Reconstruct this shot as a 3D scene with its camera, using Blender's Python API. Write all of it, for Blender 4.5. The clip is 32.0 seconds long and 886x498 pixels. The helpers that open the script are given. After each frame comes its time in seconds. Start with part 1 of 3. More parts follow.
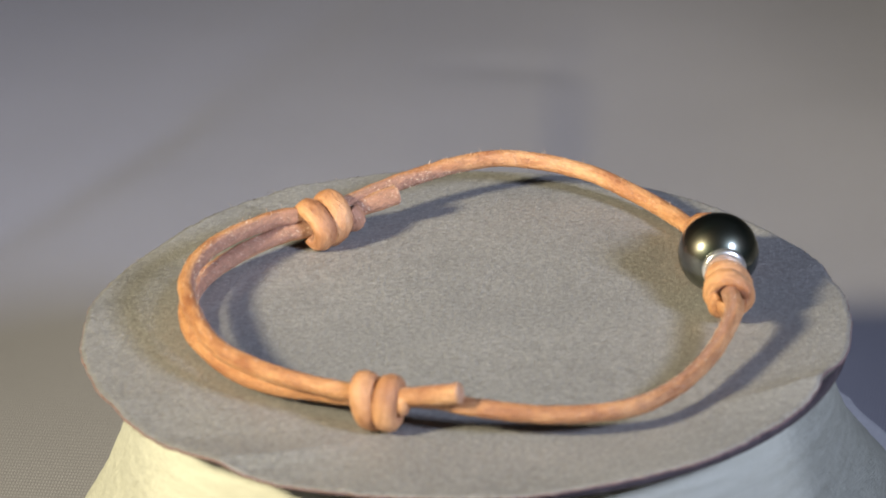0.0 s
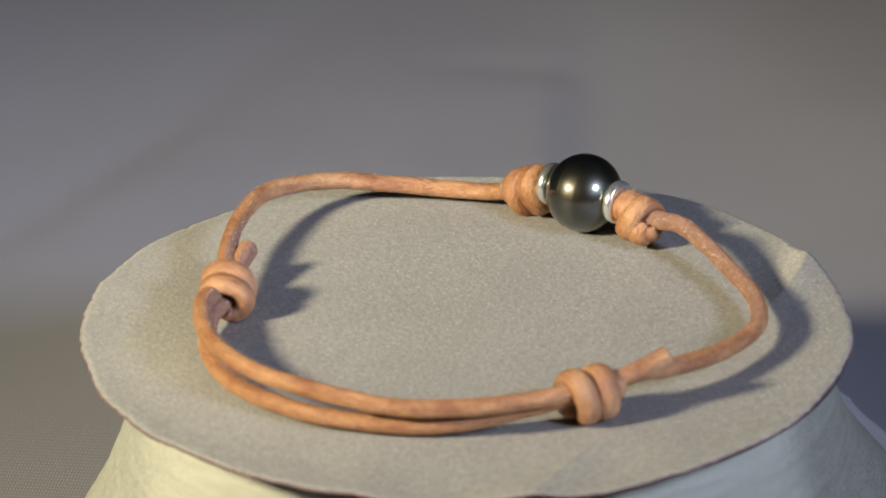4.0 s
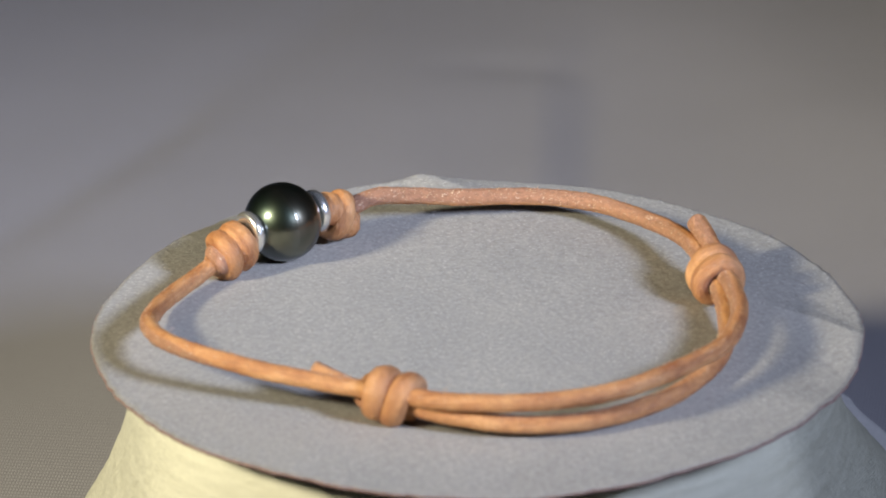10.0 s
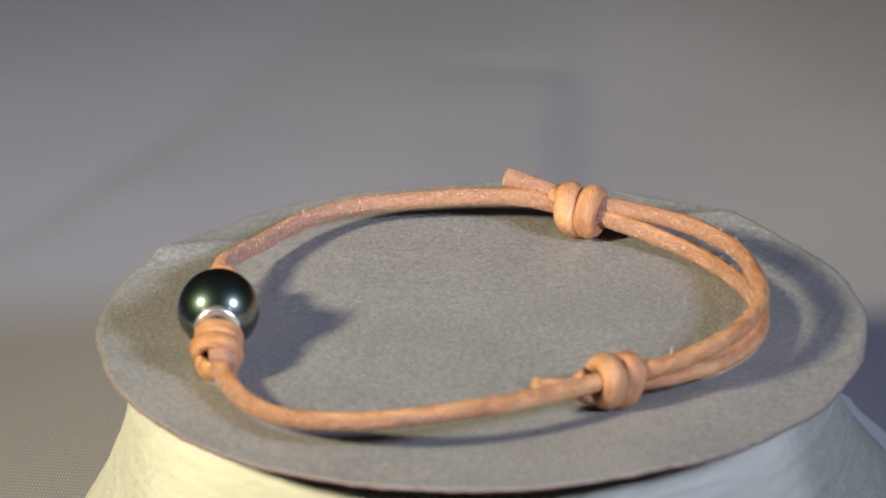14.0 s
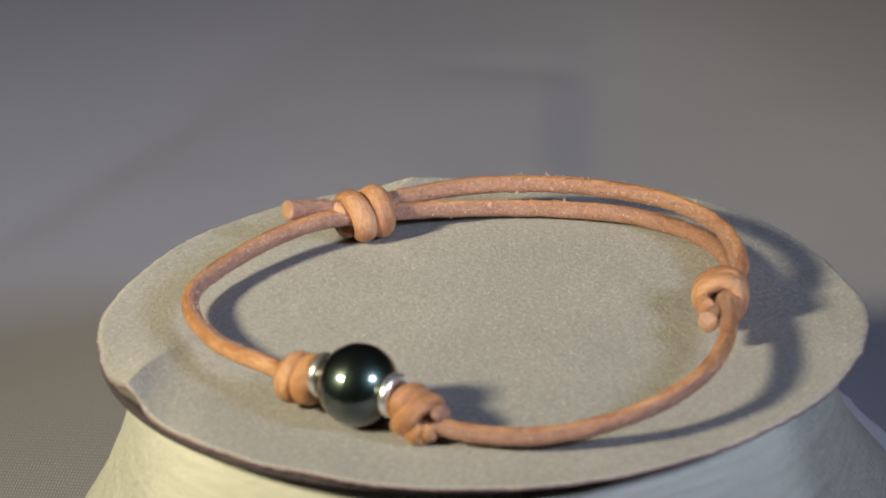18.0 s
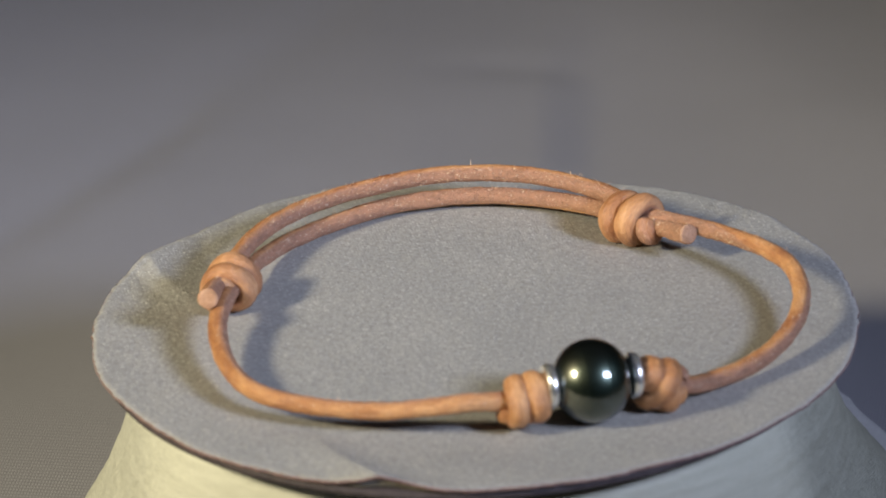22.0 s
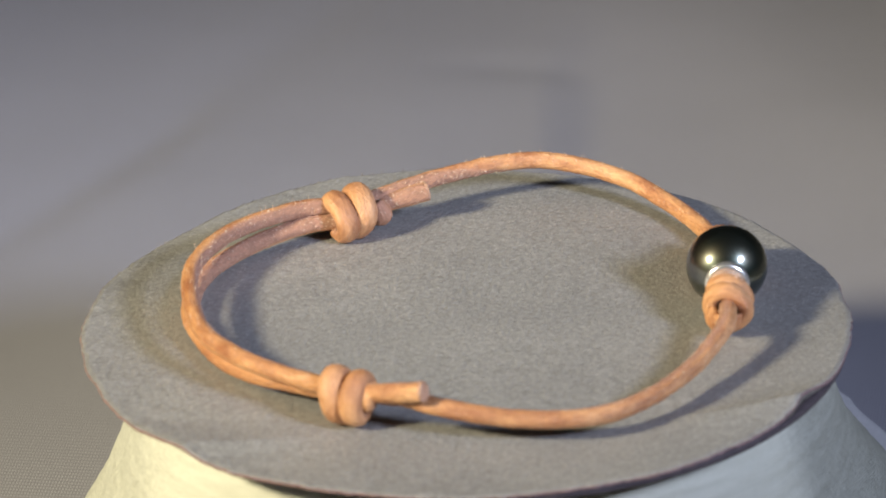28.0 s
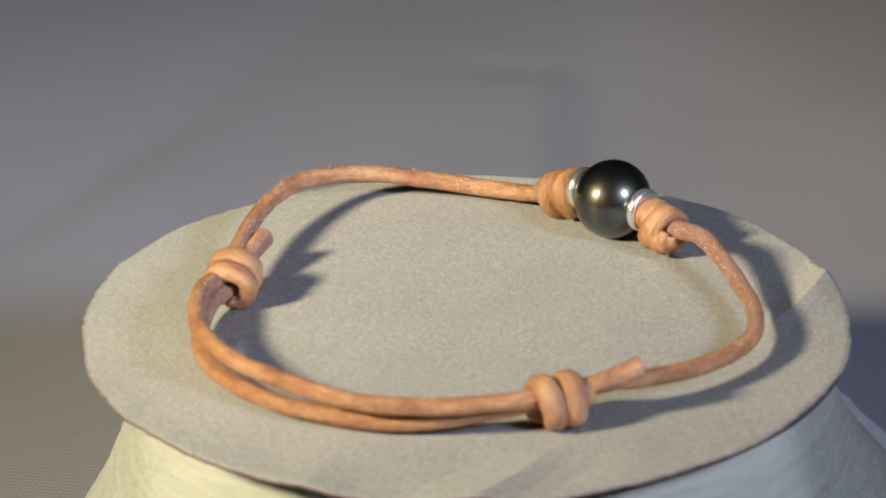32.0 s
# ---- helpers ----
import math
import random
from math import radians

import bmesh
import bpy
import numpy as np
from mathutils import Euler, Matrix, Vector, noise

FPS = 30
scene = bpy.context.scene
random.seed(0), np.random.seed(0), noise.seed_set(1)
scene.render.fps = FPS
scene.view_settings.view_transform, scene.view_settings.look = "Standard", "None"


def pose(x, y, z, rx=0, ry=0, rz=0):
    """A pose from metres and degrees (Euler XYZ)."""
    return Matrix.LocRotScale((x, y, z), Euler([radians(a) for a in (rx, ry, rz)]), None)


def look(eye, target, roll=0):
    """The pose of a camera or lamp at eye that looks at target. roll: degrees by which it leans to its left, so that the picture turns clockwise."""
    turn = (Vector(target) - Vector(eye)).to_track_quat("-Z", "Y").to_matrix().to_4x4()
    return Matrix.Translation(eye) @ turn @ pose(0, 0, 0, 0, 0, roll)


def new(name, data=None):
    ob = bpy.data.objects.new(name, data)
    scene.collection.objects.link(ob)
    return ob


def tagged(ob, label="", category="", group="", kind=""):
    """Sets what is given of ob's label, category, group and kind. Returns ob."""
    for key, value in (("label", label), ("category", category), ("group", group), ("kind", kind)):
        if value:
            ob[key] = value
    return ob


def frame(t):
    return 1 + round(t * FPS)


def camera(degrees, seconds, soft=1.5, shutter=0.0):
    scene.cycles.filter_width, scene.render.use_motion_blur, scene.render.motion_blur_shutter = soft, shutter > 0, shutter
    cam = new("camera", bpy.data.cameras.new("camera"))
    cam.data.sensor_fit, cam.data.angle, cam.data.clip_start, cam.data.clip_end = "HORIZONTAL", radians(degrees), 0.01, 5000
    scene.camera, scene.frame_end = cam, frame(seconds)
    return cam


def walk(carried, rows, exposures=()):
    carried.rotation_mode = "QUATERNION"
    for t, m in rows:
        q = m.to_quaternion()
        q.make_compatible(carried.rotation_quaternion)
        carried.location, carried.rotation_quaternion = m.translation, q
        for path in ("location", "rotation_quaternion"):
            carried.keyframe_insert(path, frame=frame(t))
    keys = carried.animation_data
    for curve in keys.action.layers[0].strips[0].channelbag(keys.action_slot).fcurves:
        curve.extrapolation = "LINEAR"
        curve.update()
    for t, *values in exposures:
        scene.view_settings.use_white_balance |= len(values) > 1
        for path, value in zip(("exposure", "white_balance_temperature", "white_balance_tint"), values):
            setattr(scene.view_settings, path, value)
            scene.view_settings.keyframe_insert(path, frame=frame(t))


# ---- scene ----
# camera: a long lens on a tripod, close over the turntable
MM = 0.001
TOP = 0.040                      # height of the fabric disc over the ground cloth
EYE = (0.0, -0.65, TOP + 0.034 + 0.26)
cam = camera(8.886, 32.0, soft=1.8)
AIM = (EYE[0] - 0.00518557, EYE[1] + 0.91640374, EYE[2] - 0.40022156)
VIEW = look(EYE, AIM, -1.213)
# the clip's camera darkens a little whenever the nap of the disc shines
EXPOSE = [(0, -0.09), (1, -0.11), (3, -0.41), (6, -0.54), (7.5, -0.48), (9, -0.37), (11, -0.22), (13, -0.11), (14.5, -0.19), (17, -0.46), (19, -0.60),
          (21, -0.63), (23, -0.48), (24.5, -0.38), (26, -0.16), (28.5, -0.10), (30, -0.17), (32, -0.40)]
walk(cam, [(0.0, VIEW), (32.0, VIEW)], exposures=EXPOSE)
cam.data.dof.use_dof = True
cam.data.dof.focus_distance = 0.742
cam.data.dof.aperture_fstop = 38.0

# ---- light: two small lamps beside the camera, a warm one and a cool one ----
world = bpy.data.worlds.new("dim_room")
scene.world = world
world.use_nodes = True
world.node_tree.nodes["Background"].inputs[0].default_value = (0.60, 0.62, 0.70, 1)
world.node_tree.nodes["Background"].inputs[1].default_value = 0.04


def disk_lamp(name, at, aim, watts, size, colour, spread):
    data = bpy.data.lights.new(name, "AREA")
    data.shape, data.size, data.energy, data.color, data.spread = "DISK", size, watts, colour, radians(spread)
    ob = new(name, data)
    ob.matrix_world = look(at, aim)
    return ob


disk_lamp("lamp_warm", (-0.300, -0.180, 0.245), (0.36, 0.30, 0.0), 0.750, 0.058, (1.0, 0.90, 0.645), 70)
disk_lamp("lamp_cool", (0.265, -0.240, 0.258), (-0.34, 0.32, 0.02), 0.470, 0.092, (0.650, 0.735, 1.0), 56)


# ---- materials ----
def material(name):
    m = bpy.data.materials.new(name)
    m.use_nodes = True
    nt = m.node_tree
    return m, nt, nt.nodes, nt.nodes["Principled BSDF"]


def node(nt, kind, **values):
    n = nt.nodes.new(kind)
    for key, v in values.items():
        n.inputs[key.replace("_", " ")].default_value = v
    return n


def texture(nt, kind, scale, stretch=(1, 1, 1), turn=(0, 0, 0), **values):
    co = nt.nodes.new("ShaderNodeTexCoord")
    mp = nt.nodes.new("ShaderNodeMapping")
    mp.inputs["Scale"].default_value = stretch
    mp.inputs["Rotation"].default_value = turn
    nt.links.new(co.outputs["Object"], mp.inputs["Vector"])
    n = node(nt, kind, Scale=scale, **values)
    nt.links.new(mp.outputs["Vector"], n.inputs["Vector"])
    return n


def ramp(nt, source, stops):
    r = nt.nodes.new("ShaderNodeValToRGB")
    el = r.color_ramp.elements
    while len(el) < len(stops):
        el.new(0.5)
    for e, (p, c) in zip(el, stops):
        e.position, e.color = p, (*c, 1)
    nt.links.new(source, r.inputs["Fac"])
    return r.outputs["Color"]


def mix(nt, a, b, fac, mode="MIX"):
    m = nt.nodes.new("ShaderNodeMix")
    m.data_type, m.blend_type = "RGBA", mode
    for value, socket in ((a, m.inputs[6]), (b, m.inputs[7]), (fac, m.inputs[0])):
        if isinstance(value, bpy.types.NodeSocket):
            nt.links.new(value, socket)
        else:
            socket.default_value = value
    return m.outputs[2]


def bump(nt, height, distance, strength=1.0, under=None):
    b = node(nt, "ShaderNodeBump", Distance=distance, Strength=strength)
    nt.links.new(height, b.inputs["Height"])
    if under is not None:
        nt.links.new(under, b.inputs["Normal"])
    return b.outputs["Normal"]


def leather(name, light, mid, dark, flesh, grain=0.8, along="grain"):
    """Vegetable-tanned cord: a smooth streaky grain side and a paler, flaky flesh side."""
    m, nt, nodes, bsdf = material(name)

    def lay(kind, scale, stretch, **values):
        if not along:
            return texture(nt, kind, scale, **values)
        co = nodes.new("ShaderNodeAttribute")
        co.attribute_name = along
        mp = nodes.new("ShaderNodeMapping")
        mp.inputs["Scale"].default_value = (stretch, 1, 1)
        nt.links.new(co.outputs["Vector"], mp.inputs["Vector"])
        n = node(nt, kind, Scale=scale, **values)
        nt.links.new(mp.outputs["Vector"], n.inputs["Vector"])
        return n

    big = lay("ShaderNodeTexNoise", 420, 0.45, Detail=4.0, Roughness=0.62)
    fine = lay("ShaderNodeTexNoise", 2600, 0.6, Detail=5.0, Roughness=0.65)
    base = ramp(nt, big.outputs["Fac"], [(0.33, dark), (0.50, mid), (0.67, light)])
    streak = lay("ShaderNodeTexNoise", 2900, 0.09, Detail=3.0, Roughness=0.6)
    lines = ramp(nt, streak.outputs["Fac"], [(0.34, (0.78, 0.72, 0.68)), (0.50, (1, 1, 1)), (0.66, (1.10, 1.13, 1.17))])
    specks = ramp(nt, fine.outputs["Fac"], [(0.30, (0.76, 0.70, 0.66)), (0.48, (1, 1, 1)), (0.70, (1.15, 1.19, 1.24))])
    smoothed = mix(nt, mix(nt, base, lines, 0.45, "MULTIPLY"), specks, grain, "MULTIPLY")
    # the flesh side: pinkish, felted, with pale flakes
    felt = lay("ShaderNodeTexNoise", 1500, 0.7, Detail=5.0, Roughness=0.75)
    raw = ramp(nt, felt.outputs["Fac"], [(0.32, tuple(0.76 * c for c in flesh)), (0.50, flesh), (0.68, tuple(1.22 * c for c in flesh))])
    tiny = lay("ShaderNodeTexNoise", 4300, 0.6, Detail=3.0, Roughness=0.6)
    fleck = ramp(nt, tiny.outputs["Fac"], [(0.62, (0, 0, 0)), (0.69, (grain, grain, grain))])
    raw = mix(nt, raw, (0.80, 0.62, 0.47, 1), fleck)
    smoothed = mix(nt, smoothed, (0.74, 0.55, 0.40, 1), mix(nt, (0, 0, 0, 1), fleck, 0.5))
    side = nodes.new("ShaderNodeAttribute")
    side.attribute_name = "flesh"
    blur = node(nt, "ShaderNodeMath", )
    blur.operation = "MULTIPLY_ADD"
    nt.links.new(felt.outputs["Fac"], blur.inputs[0])
    blur.inputs[1].default_value = 0.8
    nt.links.new(side.outputs["Fac"], blur.inputs[2])
    mask = ramp(nt, blur.outputs[0], [(0.62, (0, 0, 0)), (1.0, (1, 1, 1))])
    nt.links.new(mix(nt, smoothed, raw, mask), bsdf.inputs["Base Color"])
    n1 = bump(nt, streak.outputs["Fac"], 0.00008, 0.5)
    n2 = bump(nt, tiny.outputs["Fac"], 0.00022, 0.8, bump(nt, fine.outputs["Fac"], 0.00036, 0.9, n1))
    rough = node(nt, "ShaderNodeBump", Distance=0.0007)
    nt.links.new(felt.outputs["Fac"], rough.inputs["Height"])
    nt.links.new(n2, rough.inputs["Normal"])
    nt.links.new(mask, rough.inputs["Strength"])
    nt.links.new(rough.outputs["Normal"], bsdf.inputs["Normal"])
    nt.links.new(ramp(nt, mask, [(0.0, (0.38, 0.38, 0.38)), (1.0, (0.72, 0.72, 0.72))]), bsdf.inputs["Roughness"])
    bsdf.inputs["Specular IOR Level"].default_value = 0.6
    return m


FLESH = (0.480, 0.245, 0.155)
LEATHER = leather("tan_leather", (0.66, 0.352, 0.162), (0.520, 0.244, 0.102), (0.35, 0.136, 0.056), FLESH, 0.9)
LEATHER_KNOT = leather("smooth_tan_leather", (0.64, 0.342, 0.166), (0.505, 0.243, 0.112), (0.335, 0.138, 0.062), FLESH, 0.6)
RAW = leather("raw_cut_leather", (0.58, 0.34, 0.22), (0.48, 0.26, 0.15), (0.34, 0.17, 0.09), FLESH, 0.8, "")


def pearl_material():
    m, nt, nodes, bsdf = material("black_pearl")
    cloud = texture(nt, "ShaderNodeTexNoise", 130, Detail=2.0)
    col = ramp(nt, cloud.outputs["Fac"], [(0.35, (0.040, 0.064, 0.052)), (0.52, (0.056, 0.071, 0.056)), (0.70, (0.094, 0.082, 0.062))])
    nt.links.new(col, bsdf.inputs["Base Color"])
    bsdf.inputs["Metallic"].default_value = 1.0
    bsdf.inputs["Roughness"].default_value = 0.36
    bsdf.inputs["Coat Weight"].default_value = 1.0
    bsdf.inputs["Coat Roughness"].default_value = 0.135
    bsdf.inputs["Coat IOR"].default_value = 1.9
    return m


PEARL = pearl_material()


def silver_material():
    m, nt, nodes, bsdf = material("silver")
    n = texture(nt, "ShaderNodeTexNoise", 900, Detail=3.0)
    nt.links.new(ramp(nt, n.outputs["Fac"], [(0.3, (0.86, 0.85, 0.81)), (0.7, (0.97, 0.96, 0.93))]), bsdf.inputs["Base Color"])
    nt.links.new(bump(nt, n.outputs["Fac"], 0.00004, 0.4), bsdf.inputs["Normal"])
    bsdf.inputs["Metallic"].default_value = 0.9
    bsdf.inputs["Roughness"].default_value = 0.27
    return m


SILVER = silver_material()
NAP = 98.0                      # degrees: the lie of the nap in the disc's own plane


def suede_material(name, share, tint, rough):
    m, nt, nodes, bsdf = material(name)
    fine = texture(nt, "ShaderNodeTexNoise", 1500, Detail=6.0, Roughness=0.68)
    fibre = texture(nt, "ShaderNodeTexNoise", 1700, stretch=(1.2, 0.9, 1), turn=(0, 0, radians(NAP - 90)), Detail=3.0)
    blot = texture(nt, "ShaderNodeTexNoise", 60, Detail=3.0)
    c1 = ramp(nt, fine.outputs["Fac"], [(0.32, (0.184, 0.179, 0.173)), (0.50, (0.272, 0.265, 0.255)), (0.69, (0.382, 0.372, 0.360))])
    c2 = ramp(nt, blot.outputs["Fac"], [(0.3, (0.90, 0.90, 0.90)), (0.7, (1.08, 1.07, 1.05))])
    lint = texture(nt, "ShaderNodeTexNoise", 1900, Detail=3.0, Roughness=0.6)
    c1 = mix(nt, c1, (0.52, 0.51, 0.49, 1), ramp(nt, lint.outputs["Fac"], [(0.62, (0, 0, 0)), (0.76, (0.6, 0.6, 0.6))]))
    col = mix(nt, c1, c2, 1.0, "MULTIPLY")
    nt.links.new(col, bsdf.inputs["Base Color"])
    bsdf.inputs["Roughness"].default_value = 0.9
    bsdf.inputs["Specular IOR Level"].default_value = 0.15
    nrm = bump(nt, fibre.outputs["Fac"], 0.00018, 0.6, bump(nt, fine.outputs["Fac"], 0.0002, 0.7))
    nt.links.new(nrm, bsdf.inputs["Normal"])
    shine = bump(nt, fine.outputs["Fac"], 0.0001, 0.5)
    lobes = []
    for swing in (-17.0, 17.0):             # the fibres of the nap fan out a little
        gloss = node(nt, "ShaderNodeBsdfAnisotropic", Roughness=rough, Anisotropy=0.66)
        gloss.inputs["Color"].default_value = tint
        way = nodes.new("ShaderNodeVectorTransform")
        way.vector_type, way.convert_from, way.convert_to = "VECTOR", "OBJECT", "WORLD"
        way.inputs[0].default_value = (math.cos(radians(NAP + swing)), math.sin(radians(NAP + swing)), 0)
        nt.links.new(way.outputs[0], gloss.inputs["Tangent"])
        nt.links.new(shine, gloss.inputs["Normal"])
        lobes.append(gloss)
    fan = nodes.new("ShaderNodeMixShader")
    nt.links.new(lobes[0].outputs[0], fan.inputs[1])
    nt.links.new(lobes[1].outputs[0], fan.inputs[2])
    both = nodes.new("ShaderNodeMixShader")
    both.inputs[0].default_value = share
    nt.links.new(bsdf.outputs[0], both.inputs[1])
    nt.links.new(fan.outputs[0], both.inputs[2])
    nt.links.new(both.outputs[0], nodes["Material Output"].inputs["Surface"])
    return m


SUEDE = suede_material("grey_suede_fabric", 0.32, (0.710, 0.684, 0.630, 1), 0.85)
SHINY = suede_material("shiny_grey_thread", 0.46, (0.97, 0.94, 0.87, 1), 0.60)


def plain(name, dark, light, scale, rough, relief=0.0):
    m, nt, nodes, bsdf = material(name)
    n = texture(nt, "ShaderNodeTexNoise", scale, Detail=5.0, Roughness=0.65)
    nt.links.new(ramp(nt, n.outputs["Fac"], [(0.3, dark), (0.7, light)]), bsdf.inputs["Base Color"])
    bsdf.inputs["Roughness"].default_value = rough
    if relief:
        nt.links.new(bump(nt, n.outputs["Fac"], relief), bsdf.inputs["Normal"])
    return m


FRAY = plain("frayed_brown_edge", (0.13, 0.075, 0.074), (0.31, 0.20, 0.190), 1800, 0.9, 0.0002)
LINING = plain("olive_felt", (0.14, 0.125, 0.10), (0.22, 0.20, 0.165), 1500, 0.95, 0.0002)
FUZZ = plain("fabric_fuzz", (0.20, 0.17, 0.16), (0.36, 0.33, 0.31), 900, 0.9)


def lint_material():
    m, nt, nodes, bsdf = material("pale_lint")
    geo = nodes.new("ShaderNodeNewGeometry")
    nt.links.new(ramp(nt, geo.outputs["Random Per Island"], [(0.0, (0.225, 0.22, 0.214)), (0.75, (0.335, 0.328, 0.318)), (1.0, (0.50, 0.49, 0.472))]), bsdf.inputs["Base Color"])
    bsdf.inputs["Roughness"].default_value = 0.36
    bsdf.inputs["Specular IOR Level"].default_value = 0.7
    return m


LINT = lint_material()
STITCH = 41.0                   # degrees: the way the stitches lie in the disc's own plane
HAIR = plain("leather_hair", (0.52, 0.34, 0.22), (0.78, 0.58, 0.43), 900, 0.6)
BOARD = plain("dark_board", (0.035, 0.026, 0.030), (0.075, 0.058, 0.062), 700, 0.75, 0.0001)
WALL = plain("grey_wall_paint", (0.50, 0.50, 0.49), (0.57, 0.57, 0.56), 6, 0.9)


def drape_material():
    """Cream satin, greyed towards its right to stand in for weaker light, that turns to a grey-green slubbed weave on
    the loose side; the weave shows most at the wrinkled edge.
    """
    m, nt, nodes, bsdf = material("draped_cloth")

    def lay(name):
        co = nodes.new("ShaderNodeAttribute")
        co.attribute_name = name
        return co

    def thread(scale, stretch, turn, **values):
        mp = nodes.new("ShaderNodeMapping")
        mp.inputs["Scale"].default_value = stretch
        mp.inputs["Rotation"].default_value = (0, 0, turn)
        nt.links.new(lay("weave").outputs["Vector"], mp.inputs["Vector"])
        n = node(nt, "ShaderNodeTexNoise", Scale=scale, Detail=3.0, **values)
        nt.links.new(mp.outputs["Vector"], n.inputs["Vector"])
        return n.outputs["Fac"]

    warp = thread(5200, (1.0, 0.16, 1), 0.30)
    weft = thread(4800, (0.14, 1.0, 1), 0.30)
    slub = thread(900, (0.10, 1.0, 1), 0.30)
    rumple = thread(170, (1.0, 0.45, 1), -0.5)
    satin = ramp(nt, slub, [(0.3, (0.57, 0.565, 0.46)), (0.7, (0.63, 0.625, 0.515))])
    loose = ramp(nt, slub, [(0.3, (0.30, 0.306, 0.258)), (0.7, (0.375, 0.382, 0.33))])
    # the front satin borrows part of the loose tone as painted shade
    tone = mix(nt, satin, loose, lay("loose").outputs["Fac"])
    cross = mix(nt, warp, weft, 0.5)
    tone = mix(nt, tone, ramp(nt, cross, [(0.40, (0.80, 0.80, 0.79)), (0.50, (1, 1, 1)), (0.60, (1.12, 1.12, 1.12))]), lay("worn").outputs["Fac"], "MULTIPLY")
    nt.links.new(tone, bsdf.inputs["Base Color"])
    n1 = bump(nt, rumple, 0.0020, 0.16)
    n2 = bump(nt, slub, 0.00018, 0.5, n1)
    b = node(nt, "ShaderNodeBump", Distance=0.0006)
    nt.links.new(cross, b.inputs["Height"])
    nt.links.new(n2, b.inputs["Normal"])
    nt.links.new(lay("worn").outputs["Fac"], b.inputs["Strength"])
    nt.links.new(b.outputs["Normal"], bsdf.inputs["Normal"])
    bsdf.inputs["Roughness"].default_value = 0.55
    bsdf.inputs["Specular IOR Level"].default_value = 0.4
    return m


DRAPE = drape_material()
WHITE_CLOTH = plain("white_cloth", (0.60, 0.60, 0.62), (0.68, 0.68, 0.70), 900, 0.7, 0.0001)


def cloth_material():
    m, nt, nodes, bsdf = material("grey_woven_cloth")
    wx = texture(nt, "ShaderNodeTexWave", 720, turn=(0, 0, radians(8)), Distortion=0.4, Detail=1.0)
    wy = texture(nt, "ShaderNodeTexWave", 330, turn=(0, 0, radians(98)), Distortion=0.4, Detail=1.0)
    weave = mix(nt, wx.outputs["Color"], wy.outputs["Color"], 1.0, "MULTIPLY")
    blot = texture(nt, "ShaderNodeTexNoise", 14, Detail=4.0)
    base = ramp(nt, blot.outputs["Fac"], [(0.3, (0.300, 0.297, 0.334)), (0.7, (0.338, 0.334, 0.378))])
    nt.links.new(mix(nt, base, ramp(nt, weave, [(0.0, (0.84, 0.84, 0.84)), (0.8, (1.45, 1.44, 1.40))]), 0.8, "MULTIPLY"), bsdf.inputs["Base Color"])
    nt.links.new(bump(nt, weave, 0.0001, 0.5), bsdf.inputs["Normal"])
    bsdf.inputs["Roughness"].default_value = 0.75
    bsdf.inputs["Specular IOR Level"].default_value = 0.3
    return m


CLOTH = cloth_material()


# ---- mesh helpers ----
def finish(name, bm, mat, parent=None, label=""):
    bmesh.ops.recalc_face_normals(bm, faces=bm.faces)
    me = bpy.data.meshes.new(name)
    bm.to_mesh(me)
    bm.free()
    for p in me.polygons:
        p.use_smooth = True
    me.materials.append(mat)
    ob = new(name, me)
    if parent is not None:
        ob.parent = parent
    return tagged(ob, label) if label else ob


def part(name, bm, mat, parent, label=""):
    return finish(name, bm, mat, parent, label)


def polar(az, r, h):
    a = radians(az)
    return Vector((r * math.cos(a), r * math.sin(a), h)) * MM


def spline(points, steps):
    """Catmull-Rom through the points."""
    out, n = [], len(points)
    for i in range(n - 1):
        p0, p1, p2, p3 = points[max(i - 1, 0)], points[i], points[i + 1], points[min(i + 2, n - 1)]
        for k in range(steps):
            t = k / steps
            out.append(0.5 * (2 * p1 + (p2 - p0) * t + (2 * p0 - 5 * p1 + 4 * p2 - p3) * t * t + (3 * p1 - p0 - 3 * p2 + p3) * t ** 3))
    out.append(points[-1].copy())
    return out


